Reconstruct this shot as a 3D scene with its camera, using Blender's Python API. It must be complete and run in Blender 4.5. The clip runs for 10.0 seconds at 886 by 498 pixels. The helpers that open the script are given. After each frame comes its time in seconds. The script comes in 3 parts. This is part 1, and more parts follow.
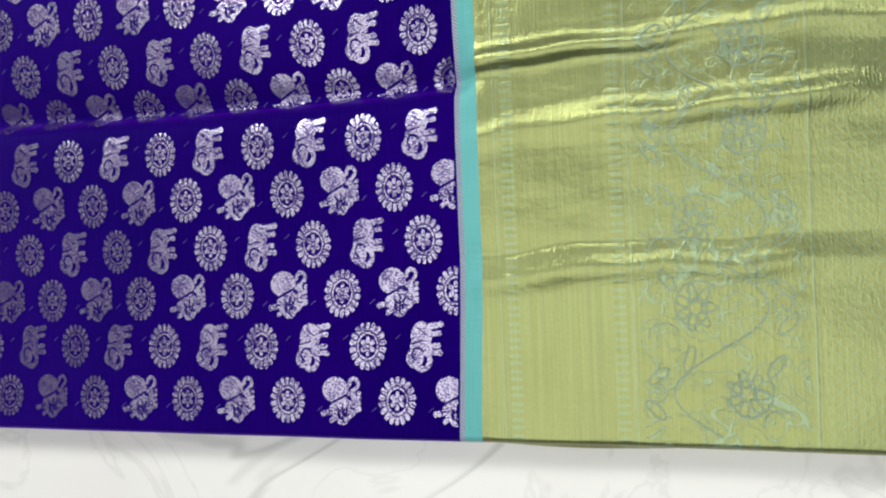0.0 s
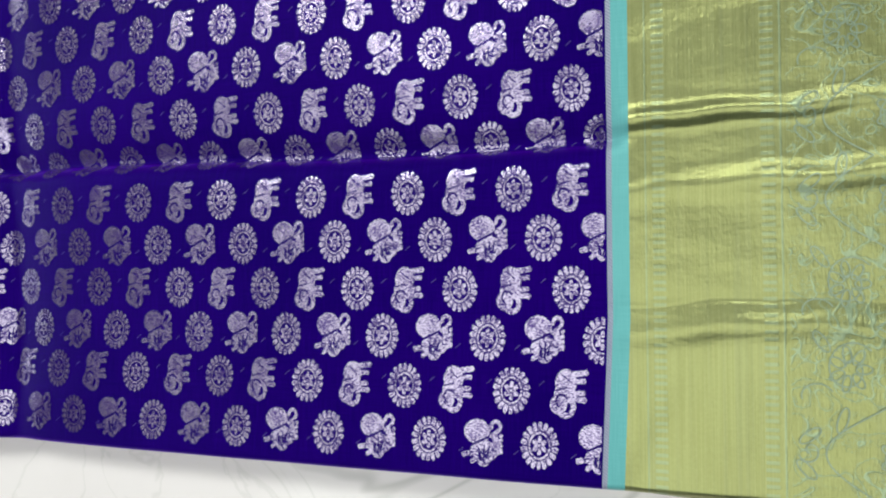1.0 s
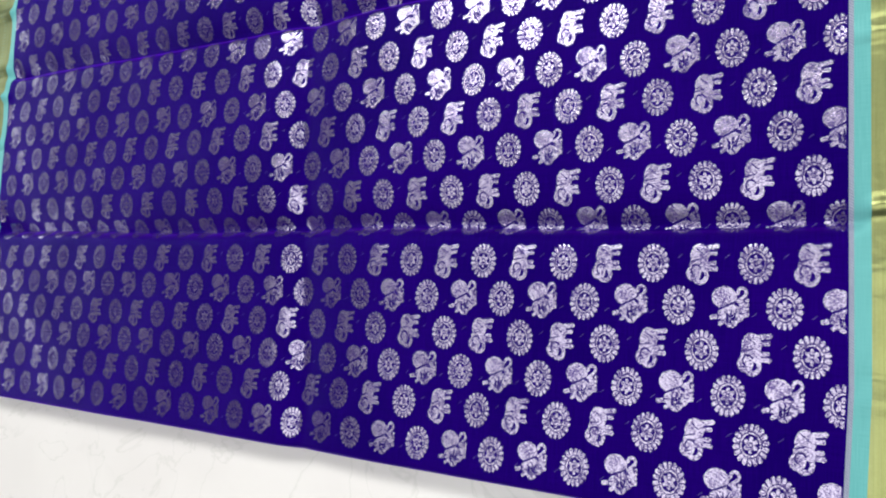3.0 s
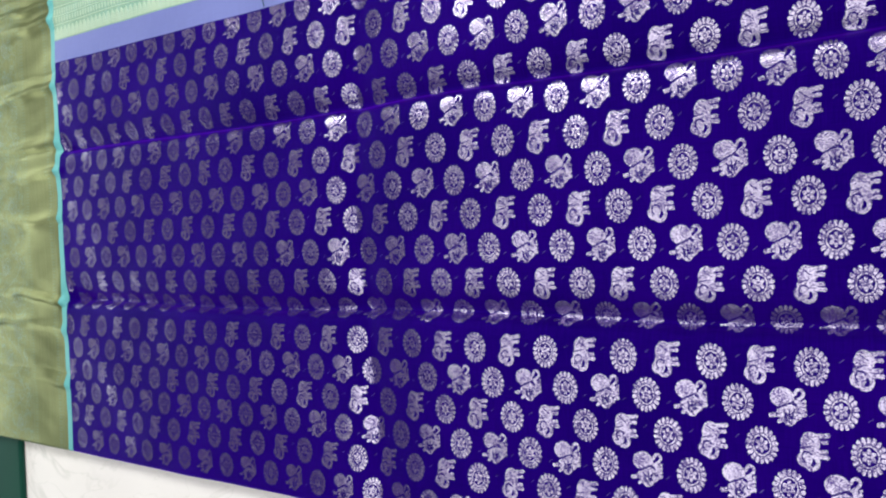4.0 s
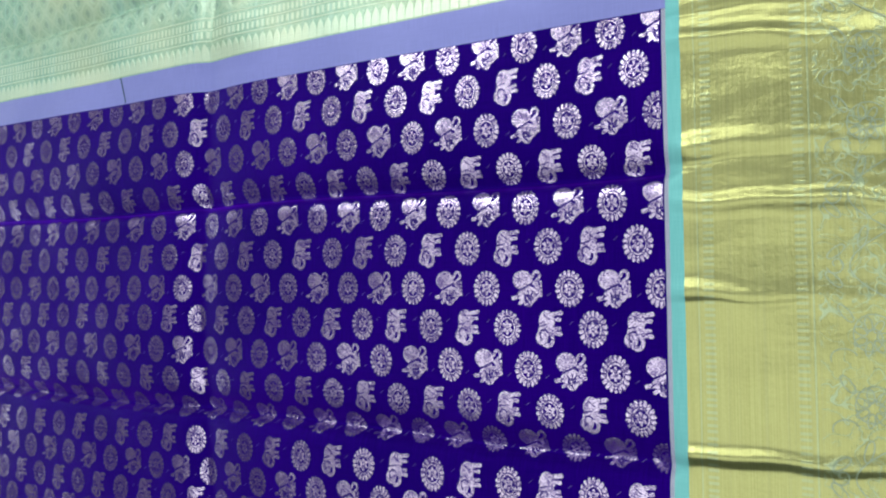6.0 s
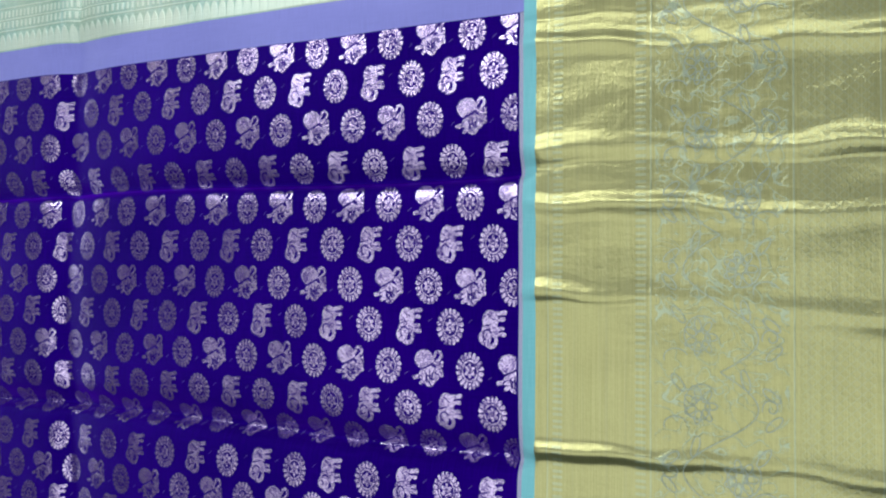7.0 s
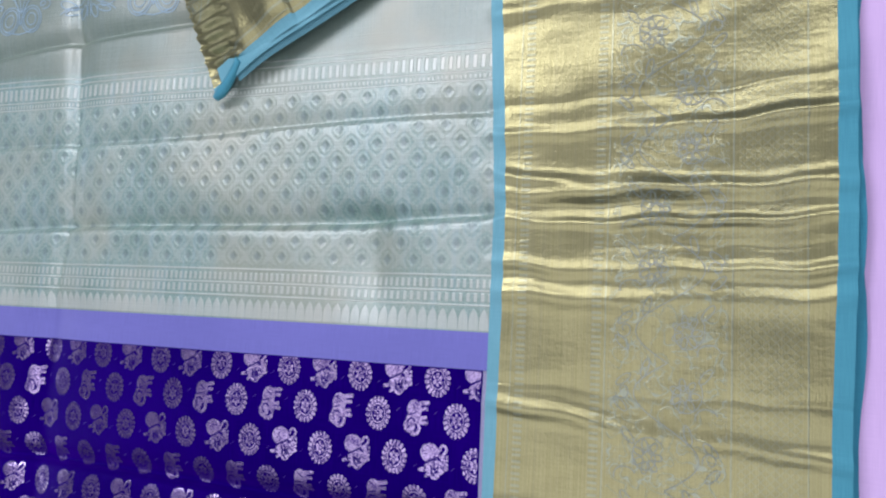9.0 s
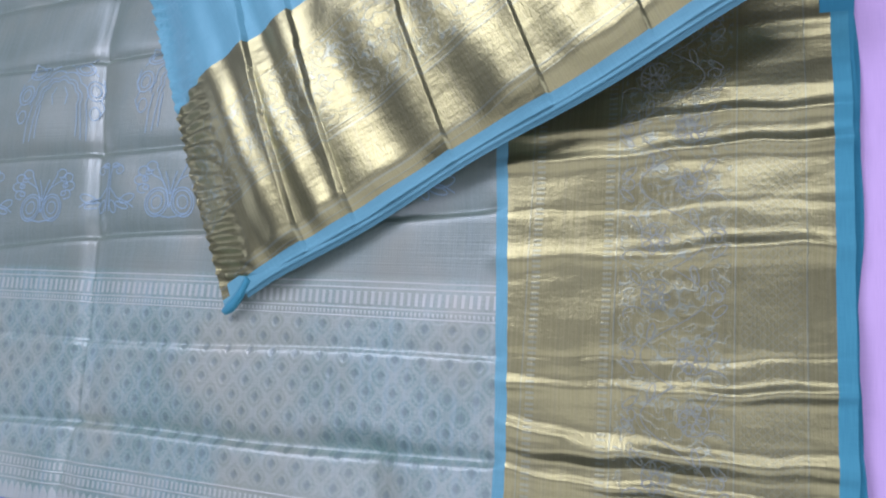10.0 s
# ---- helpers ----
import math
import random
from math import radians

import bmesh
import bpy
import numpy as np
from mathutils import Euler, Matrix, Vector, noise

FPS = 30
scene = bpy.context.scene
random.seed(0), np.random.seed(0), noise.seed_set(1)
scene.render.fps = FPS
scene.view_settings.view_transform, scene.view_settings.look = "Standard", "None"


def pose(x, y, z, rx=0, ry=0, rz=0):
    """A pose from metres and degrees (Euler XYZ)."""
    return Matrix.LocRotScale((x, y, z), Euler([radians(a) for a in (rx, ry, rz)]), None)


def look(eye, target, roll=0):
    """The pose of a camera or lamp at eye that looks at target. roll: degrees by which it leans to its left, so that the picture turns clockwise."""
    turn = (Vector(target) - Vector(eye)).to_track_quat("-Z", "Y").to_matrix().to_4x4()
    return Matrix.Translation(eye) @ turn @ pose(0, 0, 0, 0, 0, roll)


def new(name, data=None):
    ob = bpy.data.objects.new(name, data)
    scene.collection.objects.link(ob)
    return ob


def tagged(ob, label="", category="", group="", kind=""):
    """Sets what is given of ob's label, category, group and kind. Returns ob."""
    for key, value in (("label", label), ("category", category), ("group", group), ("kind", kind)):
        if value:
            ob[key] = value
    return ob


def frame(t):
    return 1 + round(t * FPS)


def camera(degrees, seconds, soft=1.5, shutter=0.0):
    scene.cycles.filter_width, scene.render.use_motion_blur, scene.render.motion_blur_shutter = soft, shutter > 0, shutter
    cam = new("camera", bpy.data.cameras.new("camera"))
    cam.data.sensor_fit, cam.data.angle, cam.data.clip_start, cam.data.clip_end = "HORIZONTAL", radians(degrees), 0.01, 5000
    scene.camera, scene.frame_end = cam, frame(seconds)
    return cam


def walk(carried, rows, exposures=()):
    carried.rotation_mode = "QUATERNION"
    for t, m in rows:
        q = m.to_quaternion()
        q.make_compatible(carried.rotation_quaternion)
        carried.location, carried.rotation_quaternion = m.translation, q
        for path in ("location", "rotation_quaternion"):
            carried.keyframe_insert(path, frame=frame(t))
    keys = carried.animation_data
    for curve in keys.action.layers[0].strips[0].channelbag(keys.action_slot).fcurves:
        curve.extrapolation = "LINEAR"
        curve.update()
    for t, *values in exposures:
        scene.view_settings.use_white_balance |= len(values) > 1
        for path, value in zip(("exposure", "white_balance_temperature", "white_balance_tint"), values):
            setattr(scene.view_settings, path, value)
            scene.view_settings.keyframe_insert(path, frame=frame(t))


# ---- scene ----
cam = camera(64.1, 10.0, soft=2.1)

EXPOSURES = [(0.0, 0.33, 6250, -9), (2.0, 0.42, 6250, -7), (4.5, 0.53, 6300, -6), (6.0, 0.43, 6300, -5), (7.5, 0.20, 5700, 18), (9.0, 0.00, 5650, 33), (10.0, -0.16, 5300, 42)]
PATH = [
    (0, (0.063, -0.071, 0.284), (-0.431, -0.071, -1.654), -92.2),
    (0.5, (0.039, -0.067, 0.293), (-0.482, -0.026, -1.637), -86.8),
    (1, (0.019, -0.06, 0.308), (-0.566, 0.011, -1.604), -83.5),
    (1.5, (0.009, -0.06, 0.323), (-0.702, 0.069, -1.541), -79.1),
    (2, (0.001, -0.059, 0.34), (-0.8, 0.083, -1.487), -78.8),
    (2.5, (-0.009, -0.055, 0.362), (-0.886, 0.1, -1.428), -78.4),
    (2.7, (-0.009, -0.062, 0.371), (-0.924, 0.132, -1.397), -76.2),
    (3.8, (-0.016, 0.035, 0.409), (-1.035, 0.011, -1.312), -92.6),
    (4, (-0.018, 0.053, 0.416), (-1.038, 0.016, -1.304), -93.8),
    (4.5, (-0.006, 0.076, 0.42), (-1.062, 0.095, -1.278), -91.0),
    (5, (0.009, 0.105, 0.418), (-1.029, 0.154, -1.29), -89.5),
    (5.5, (0.037, 0.107, 0.404), (-0.955, 0.182, -1.331), -87.5),
    (6, (0.066, 0.096, 0.382), (-0.86, 0.18, -1.389), -85.8),
    (6.2, (0.077, 0.095, 0.376), (-0.825, 0.168, -1.408), -86.1),
    (7.3, (0.116, 0.111, 0.361), (-0.606, 0.157, -1.503), -86.0),
    (7.5, (0.125, 0.121, 0.358), (-0.592, 0.166, -1.509), -86.0),
    (8, (0.128, 0.157, 0.362), (-0.581, 0.237, -1.506), -83.0),
    (8.5, (0.127, 0.205, 0.373), (-0.606, 0.362, -1.482), -76.9),
    (9, (0.111, 0.268, 0.396), (-0.558, 0.459, -1.479), -72.2),
    (9.5, (0.112, 0.325, 0.411), (-0.566, 0.578, -1.454), -67.2),
    (10, (0.115, 0.382, 0.415), (-0.583, 0.714, -1.43), -61.8),
]
walk(cam, [(t, look(eye, target, roll)) for t, eye, target, roll in PATH], EXPOSURES)

# ---- world, lamps ----
world = bpy.data.worlds.new("room_air")
scene.world = world
world.use_nodes = True
world.node_tree.nodes["Background"].inputs[0].default_value = (0.75, 0.85, 1.0, 1)
world.node_tree.nodes["Background"].inputs[1].default_value = 0.05


def area_lamp(name, eye, target, sx, sy, watts, colour):
    data = bpy.data.lights.new(name, "AREA")
    data.shape, data.size, data.size_y, data.energy, data.color = "RECTANGLE", sx, sy, watts, colour
    lamp = new(name, data)
    lamp.matrix_world = look(eye, target)
    return lamp


# unseen overhead lights, placed and sized to set the zari's highlights; no fixtures
area_lamp("unseen_overhead_light", (-0.15, -0.58, 1.86), (-0.15, -0.58, 0), 2.3, 1.8, 19.0, (1.0, 0.97, 0.93))
area_lamp("unseen_overhead_light", (0.40, 1.52, 1.86), (0.40, 1.50, 0), 1.3, 0.36, 13, (1.0, 0.97, 0.93))
area_lamp("unseen_overhead_light", (-1.10, 1.52, 1.86), (-1.10, 1.52, 0), 1.1, 1.00, 32, (1.0, 0.97, 0.93))
# side fills with no window behind; the west one brightens the far gold border
area_lamp("side_fill", (2.2, 0.0, 1.0), (0, 0.0, 0.0), 1.6, 1.2, 14.5, (0.97, 0.98, 1.0))
area_lamp("side_fill", (-2.30, 0.15, 0.45), (-0.6, 0.15, 0.0), 1.8, 0.30, 5.2, (0.97, 0.98, 1.0))


# ---- node helpers ----
def sock(nt, node, port, value):
    if value is None:
        return
    if isinstance(value, bpy.types.NodeSocket):
        nt.links.new(value, node.inputs[port])
    else:
        node.inputs[port].default_value = value


class Nodes:
    """A material under construction: m(op, a, b) adds a Math node."""

    def __init__(self, name):
        self.material = bpy.data.materials.new(name)
        self.material.use_nodes = True
        self.nt = self.material.node_tree
        self.bsdf = self.nt.nodes["Principled BSDF"]
        co = self.nt.nodes.new("ShaderNodeTexCoord").outputs["Object"]
        self.co = co
        sep = self.nt.nodes.new("ShaderNodeSeparateXYZ")
        self.nt.links.new(co, sep.inputs[0])
        self.x, self.y, self.z = sep.outputs

    def m(self, op, a, b=None, c=None):
        n = self.nt.nodes.new("ShaderNodeMath")
        n.operation = op
        for i, v in enumerate((a, b, c)):
            sock(self.nt, n, i, v)
        return n.outputs[0]

    def step(self, v, lo, hi):
        """0 below lo, 1 above hi."""
        n = self.nt.nodes.new("ShaderNodeMapRange")
        n.interpolation_type = "SMOOTHSTEP"
        sock(self.nt, n, 0, v)
        n.inputs[1].default_value, n.inputs[2].default_value = lo, hi
        return n.outputs[0]

    def zone(self, v, lo, hi, soft=0.0006):
        return self.m("MULTIPLY", self.step(v, lo - soft, lo + soft), self.m("SUBTRACT", 1.0, self.step(v, hi - soft, hi + soft)))

    def scaled(self, sx, sy, sz=1.0, turn=0.0):
        n = self.nt.nodes.new("ShaderNodeMapping")
        self.nt.links.new(self.co, n.inputs[0])
        n.inputs[2].default_value = (0, 0, turn)
        n.inputs[3].default_value = (sx, sy, sz)
        return n.outputs[0]

    def noise(self, scale, detail=2.0, at=None, distort=0.0, rough=0.5):
        n = self.nt.nodes.new("ShaderNodeTexNoise")
        self.nt.links.new(at if at is not None else self.co, n.inputs["Vector"])
        n.inputs["Scale"].default_value, n.inputs["Detail"].default_value = scale, detail
        n.inputs["Distortion"].default_value, n.inputs["Roughness"].default_value = distort, rough
        return n.outputs[0]

    def wave(self, v, period, phase=0.0):
        """0..1 sawtooth distance from the middle of each period: 0 in the middle, 1 at the joints."""
        f = self.m("FRACT", self.m("ADD", self.m("DIVIDE", v, period), phase))
        return self.m("MULTIPLY", self.m("ABSOLUTE", self.m("SUBTRACT", f, 0.5)), 2.0)

    def mix(self, f, a, b):
        n = self.nt.nodes.new("ShaderNodeMix")
        n.data_type = "RGBA"
        sock(self.nt, n, 0, f)
        for i, v in ((6, a), (7, b)):
            sock(self.nt, n, i, (*v, 1) if isinstance(v, tuple) else v)
        return n.outputs[2]

    def bump(self, height, strength, distance):
        n = self.nt.nodes.new("ShaderNodeBump")
        sock(self.nt, n, "Height", height)
        n.inputs["Strength"].default_value, n.inputs["Distance"].default_value = strength, distance
        self.nt.links.new(n.outputs[0], self.bsdf.inputs["Normal"])

    def out(self, **ports):
        for port, v in ports.items():
            name = {"colour": "Base Color", "metal": "Metallic", "rough": "Roughness", "spec": "Specular IOR Level", "sheen": "Sheen Weight",
                    "aniso": "Anisotropic", "coat": "Coat Weight"}[port]
            sock(self.nt, self.bsdf, name, (*v, 1) if isinstance(v, tuple) else v)
        return self.material


# ---- materials ----


def silk_material(name, colour, dark, rough=0.42, spec=0.5, sheen=0.25):
    n = Nodes(name)
    n.bsdf.inputs["Specular Tint"].default_value = (*(min(1.0, 1.4 * v / max(colour)) for v in colour), 1)
    warp = n.noise(1.0, 2.0, n.scaled(2600, 60))
    weft = n.noise(1.0, 2.0, n.scaled(60, 2600))
    broad = n.noise(9.0, 3.0)
    f = n.m("MULTIPLY_ADD", n.m("SUBTRACT", warp, 0.5), 0.9, n.m("MULTIPLY_ADD", n.m("SUBTRACT", weft, 0.5), 0.7, broad))
    n.bump(n.m("ADD", warp, weft), 0.25, 0.0002)
    n.bsdf.inputs["Sheen Tint"].default_value = (*(min(1.0, 2.2 * v / max(colour)) for v in colour), 1)
    n.bsdf.inputs["Sheen Roughness"].default_value = 0.35
    return n.out(colour=n.mix(n.step(f, 0.2, 0.8), dark, colour), rough=n.m("MULTIPLY_ADD", broad, 0.15, rough - 0.07), spec=spec, sheen=sheen)


def zari_material():
    """Silver thread of the woven motifs: bright fibres in slanting floats over the violet ground."""
    n = Nodes("silver_zari")
    float_lines = n.noise(1.0, 2.0, n.scaled(700, 2400, 1, 0.5))
    fleck = n.noise(1500.0, 2.0)
    broad = n.noise(160.0, 2.0)
    f = n.m("MULTIPLY_ADD", float_lines, 0.55, n.m("MULTIPLY_ADD", fleck, 0.35, n.m("MULTIPLY", broad, 0.25)))
    n.bump(n.m("ADD", float_lines, n.m("MULTIPLY", fleck, 0.8)), 0.28, 0.0004)
    colour = n.mix(n.step(f, 0.47, 0.64), (0.08, 0.04, 0.20), (0.74, 0.63, 0.85))
    n.out(colour=colour, metal=0.98, rough=n.m("MULTIPLY_ADD", fleck, 0.14, 0.17))
    shot(n, (0.050, 0.014, 0.200), 0.5, n.m("MULTIPLY_ADD", n.step(f, 0.43, 0.62), 0.45, 0.17))
    return n.material


def scroll_lines(n, scale, lo, hi):
    """Curling lines like the stems of a woven vine."""
    field = n.noise(scale, 0.0, None, 1.4)
    return n.m("SUBTRACT", 1.0, n.step(n.m("ABSOLUTE", n.m("SUBTRACT", field, 0.5)), lo, hi))


def gold_parts(n, across):
    """Factor of ground silk showing through the zari, by the distance across the border."""
    stems = scroll_lines(n, 95.0, 0.012, 0.034)
    near = scroll_lines(n, 95.0, 0.08, 0.18)
    leaves = n.m("MULTIPLY", scroll_lines(n, 380.0, 0.03, 0.07), near)
    floral = n.m("MULTIPLY", n.m("MAXIMUM", stems, n.m("MULTIPLY", leaves, 0.55)), n.zone(across, 0.068, 0.128))
    chain = n.m("SUBTRACT", n.step(n.wave(n.y, 0.0065), 0.25, 0.40), n.step(n.wave(n.y, 0.0065), 0.70, 0.85))
    links = n.m("MULTIPLY", chain, n.m("ADD", n.zone(across, 0.0165, 0.0215, 0.0004), n.zone(across, 0.0585, 0.0635, 0.0004)))
    a = n.wave(n.m("ADD", across, n.y), 0.0045)
    b = n.wave(n.m("SUBTRACT", across, n.y), 0.0045)
    lattice = n.m("MULTIPLY", n.step(n.m("MAXIMUM", a, b), 0.72, 0.9), n.zone(across, 0.133, 0.163))
    rails = n.m("ADD", n.m("ADD", n.zone(across, 0.0135, 0.0140, 0.0003), n.zone(across, 0.0655, 0.0662, 0.0003)),
                n.m("ADD", n.zone(across, 0.1297, 0.1304, 0.0003), n.zone(across, 0.1650, 0.1656, 0.0003)))
    return n.m("MAXIMUM", n.m("MAXIMUM", n.m("MULTIPLY", floral, 0.8), n.m("MULTIPLY", links, 0.5)), n.m("MAXIMUM", n.m("MULTIPLY", lattice, 0.25), n.m("MULTIPLY", rails, 0.7)))


def shot(n, weft_colour, weft_rough, share):
    """Shot cloth: the material so far as metal thread over a plain weft of another colour. share: of the metal."""
    plain = n.nt.nodes.new("ShaderNodeBsdfPrincipled")
    sock(n.nt, plain, "Base Color", (*weft_colour, 1) if isinstance(weft_colour, tuple) else weft_colour)
    plain.inputs["Roughness"].default_value = weft_rough
    plain.inputs["Specular IOR Level"].default_value = 0.3
    mixer = n.nt.nodes.new("ShaderNodeMixShader")
    sock(n.nt, mixer, 0, share)
    n.nt.links.new(plain.outputs[0], mixer.inputs[1])
    n.nt.links.new(n.bsdf.outputs[0], mixer.inputs[2])
    n.nt.links.new(mixer.outputs[0], n.nt.nodes["Material Output"].inputs[0])
    for link in n.bsdf.inputs["Normal"].links:
        n.nt.links.new(link.from_socket, plain.inputs["Normal"])


def border_material(name, across_of):
    n = Nodes(name)
    across = across_of(n)
    ground = gold_parts(n, across)
    thread = n.noise(1.0, 3.0, n.scaled(1500, 14))
    streak = n.noise(1.0, 1.0, n.scaled(420, 5))
    twill = n.noise(1.0, 1.0, n.scaled(1100, 300, 1, 0.75))
    worn = n.noise(26.0, 4.0)
    fine = n.noise(700.0, 3.0)
    gold = n.mix(n.step(thread, 0.3, 0.7), (0.50, 0.49, 0.190), (0.62, 0.605, 0.262))
    gold = n.mix(n.m("MULTIPLY", n.step(streak, 0.52, 0.7), 0.25), gold, (0.42, 0.43, 0.24))
    weft = n.mix(n.step(n.m("MULTIPLY_ADD", fine, 0.5, n.m("MULTIPLY", worn, 0.5)), 0.38, 0.64), (0.070, 0.084, 0.038), (0.112, 0.132, 0.064))
    weft = n.mix(n.m("MULTIPLY", ground, 0.27), weft, (0.40, 0.60, 0.52))
    height = n.m("ADD", n.m("MULTIPLY_ADD", n.noise(1.0, 2.0, n.scaled(55, 150)), 2.2, n.m("MULTIPLY", ground, 0.5)), n.m("ADD", n.m("MULTIPLY", n.noise(1.0, 1.0, n.scaled(520, 130)), 0.5), n.m("MULTIPLY_ADD", twill, 0.7, n.m("MULTIPLY", fine, 0.4))))
    n.bump(height, 0.42, 0.0004)
    n.out(colour=n.mix(n.m("MULTIPLY", ground, 0.5), gold, (0.50, 0.66, 0.58)), metal=1.0, rough=n.m("MULTIPLY_ADD", thread, 0.10, 0.27))
    shot(n, weft, 0.55, n.m("MULTIPLY_ADD", ground, -0.06, 0.46))
    return n.material


def pallu_material():
    n = Nodes("pallu_zari")
    y, x = n.y, n.x

    def spikes(lo, hi, period):
        up = n.m("DIVIDE", n.m("SUBTRACT", y, lo), hi - lo)
        w = n.wave(x, period)
        inside = n.step(n.m("SUBTRACT", n.m("SUBTRACT", 1.0, n.m("POWER", n.m("MAXIMUM", up, 0.0), 4.0)), w), -0.1, 0.15)
        return n.m("MULTIPLY", inside, n.zone(y, lo, hi, 0.0004))

    def bars(lo, hi, period):
        return n.m("MULTIPLY", n.step(n.wave(x, period), 0.4, 0.65), n.zone(y, lo, hi, 0.0004))

    def lines(*ys):
        f = None
        for v in ys:
            z = n.zone(y, v - 0.0005, v + 0.0005, 0.0003)
            f = z if f is None else n.m("ADD", f, z)
        return f

    a = n.wave(n.m("ADD", n.m("DIVIDE", x, 0.0184), n.m("DIVIDE", y, 0.0207)), 1.0, 0.641)
    b = n.wave(n.m("SUBTRACT", n.m("DIVIDE", x, 0.0184), n.m("DIVIDE", y, 0.0207)), 1.0, 0.77)
    far = n.m("MULTIPLY_ADD", n.m("SQRT", n.m("ADD", n.m("MULTIPLY", a, a), n.m("MULTIPLY", b, b))), 0.45, n.m("MULTIPLY", n.m("MAXIMUM", a, b), 0.5))
    dia = n.zone(y, 0.296, 0.4105, 0.0008)
    hollow = n.m("MULTIPLY", n.m("SUBTRACT", 1.0, n.step(far, 0.14, 0.48)), dia)
    diamonds = n.m("MULTIPLY", n.m("ADD", n.m("MULTIPLY", n.step(far, 0.70, 0.92), 0.34), n.m("MULTIPLY", n.zone(far, 0.44, 0.60, 0.08), 0.16)), dia)
    pattern = n.m("ADD", n.m("ADD", spikes(0.2610, 0.2735, 0.0064), bars(0.2775, 0.2825, 0.0045)), n.m("ADD", bars(0.2855, 0.2905, 0.0040), diamonds))
    pattern = n.m("ADD", pattern, n.m("ADD", bars(0.4190, 0.4275, 0.0052), n.m("ADD", bars(0.4125, 0.4150, 0.0030), lines(0.2755, 0.2840, 0.2930, 0.4112, 0.4168, 0.4300, 0.4340))))
    pattern = n.m("MINIMUM", pattern, 1.0)
    thread = n.noise(1.0, 3.0, n.scaled(1500, 16))
    weft_run = n.noise(1.0, 2.0, n.scaled(12, 900))
    worn = n.noise(22.0, 4.0)
    fine = n.noise(600.0, 3.0)
    plain = n.step(y, 0.432, 0.440)
    weft = n.mix(n.step(n.m("MULTIPLY_ADD", fine, 0.5, n.m("MULTIPLY", worn, 0.5)), 0.38, 0.64), (0.165, 0.325, 0.25), (0.31, 0.485, 0.39))
    brush = n.noise(1.0, 3.0, n.scaled(240, 20))
    weft = n.mix(n.m("MULTIPLY", n.step(brush, 0.45, 0.68), 0.55), weft, (0.31, 0.50, 0.47))
    weft = n.mix(n.m("MULTIPLY", n.step(n.noise(9.0, 3.0), 0.42, 0.62), 0.62), weft, (0.37, 0.41, 0.26))
    weft = n.mix(n.m("MULTIPLY", plain, 0.75), weft, (0.18, 0.24, 0.165))
    weft = n.mix(n.m("MULTIPLY", hollow, 0.55), weft, (0.13, 0.21, 0.20))
    weft = n.mix(n.m("MULTIPLY", pattern, 0.58), weft, (0.66, 0.74, 0.60))
    metal = n.mix(n.step(thread, 0.3, 0.7), (0.38, 0.47, 0.41), (0.53, 0.60, 0.49))
    metal = n.mix(n.m("MULTIPLY", n.step(worn, 0.45, 0.7), 0.5), metal, (0.58, 0.54, 0.38))
    height = n.m("ADD", n.m("SUBTRACT", n.m("MULTIPLY", pattern, 0.9), n.m("MULTIPLY", hollow, 1.2)), n.m("ADD", n.m("MULTIPLY", thread, 0.6), n.m("MULTIPLY", weft_run, 0.5)))
    n.bump(height, 0.50, 0.0005)
    n.out(colour=metal, metal=1.0, rough=n.m("MULTIPLY_ADD", thread, 0.18, 0.28))
    shot(n, weft, 0.5, n.m("MULTIPLY_ADD", pattern, 0.10, 0.22))
    return n.material


def marble_material():
    n = Nodes("white_marble")
    field = n.noise(4.2, 4.0, None, 1.6)
    vein = n.m("SUBTRACT", 1.0, n.step(n.m("ABSOLUTE", n.m("SUBTRACT", field, 0.5)), 0.0, 0.022))
    fine = n.m("SUBTRACT", 1.0, n.step(n.m("ABSOLUTE", n.m("SUBTRACT", n.noise(11.0, 5.0, None, 1.0), 0.47)), 0.0, 0.012))
    cloud = n.noise(7.0, 4.0)
    base = n.mix(n.step(cloud, 0.3, 0.75), (0.94, 0.84, 0.88), (0.88, 0.78, 0.82))
    base = n.mix(n.m("MULTIPLY", n.m("MULTIPLY", vein, n.step(n.noise(3.0), 0.45, 0.65)), 0.42), base, (0.42, 0.38, 0.38))
    return n.out(colour=n.mix(n.m("MULTIPLY", fine, 0.18), base, (0.5, 0.46, 0.45)), rough=0.22)


def plain_material(name, colour, rough=0.7, spot=0.06):
    n = Nodes(name)
    c = tuple(max(0.0, v * (1 - 3 * spot)) for v in colour)
    cloud = n.noise(5.0, 5.0)
    n.bump(n.noise(180.0, 3.0), 0.2, 0.001)
    return n.out(colour=n.mix(n.step(cloud, 0.3, 0.7), c, colour), rough=rough)


BLUE_SILK = silk_material("blue_silk", (0.014, 0.0, 0.160), (0.006, 0.0, 0.104), 0.5, 0.08, 0.95)
BAND_SILK = silk_material("lavender_silk", (0.20, 0.21, 0.54), (0.17, 0.18, 0.47))
TEAL_SILK = silk_material("teal_silk", (0.18, 0.46, 0.49), (0.14, 0.39, 0.42))
TEAL_EDGE = silk_material("sea_teal_silk", (0.085, 0.35, 0.41), (0.065, 0.29, 0.35))
# the same teal with the shade of the gap put into its colour
TEAL_SHADED = silk_material("shaded_teal_silk", (0.05, 0.26, 0.34), (0.04, 0.21, 0.29))
THREAD = silk_material("violet_thread", (0.16, 0.12, 0.36), (0.10, 0.07, 0.28), 0.5)


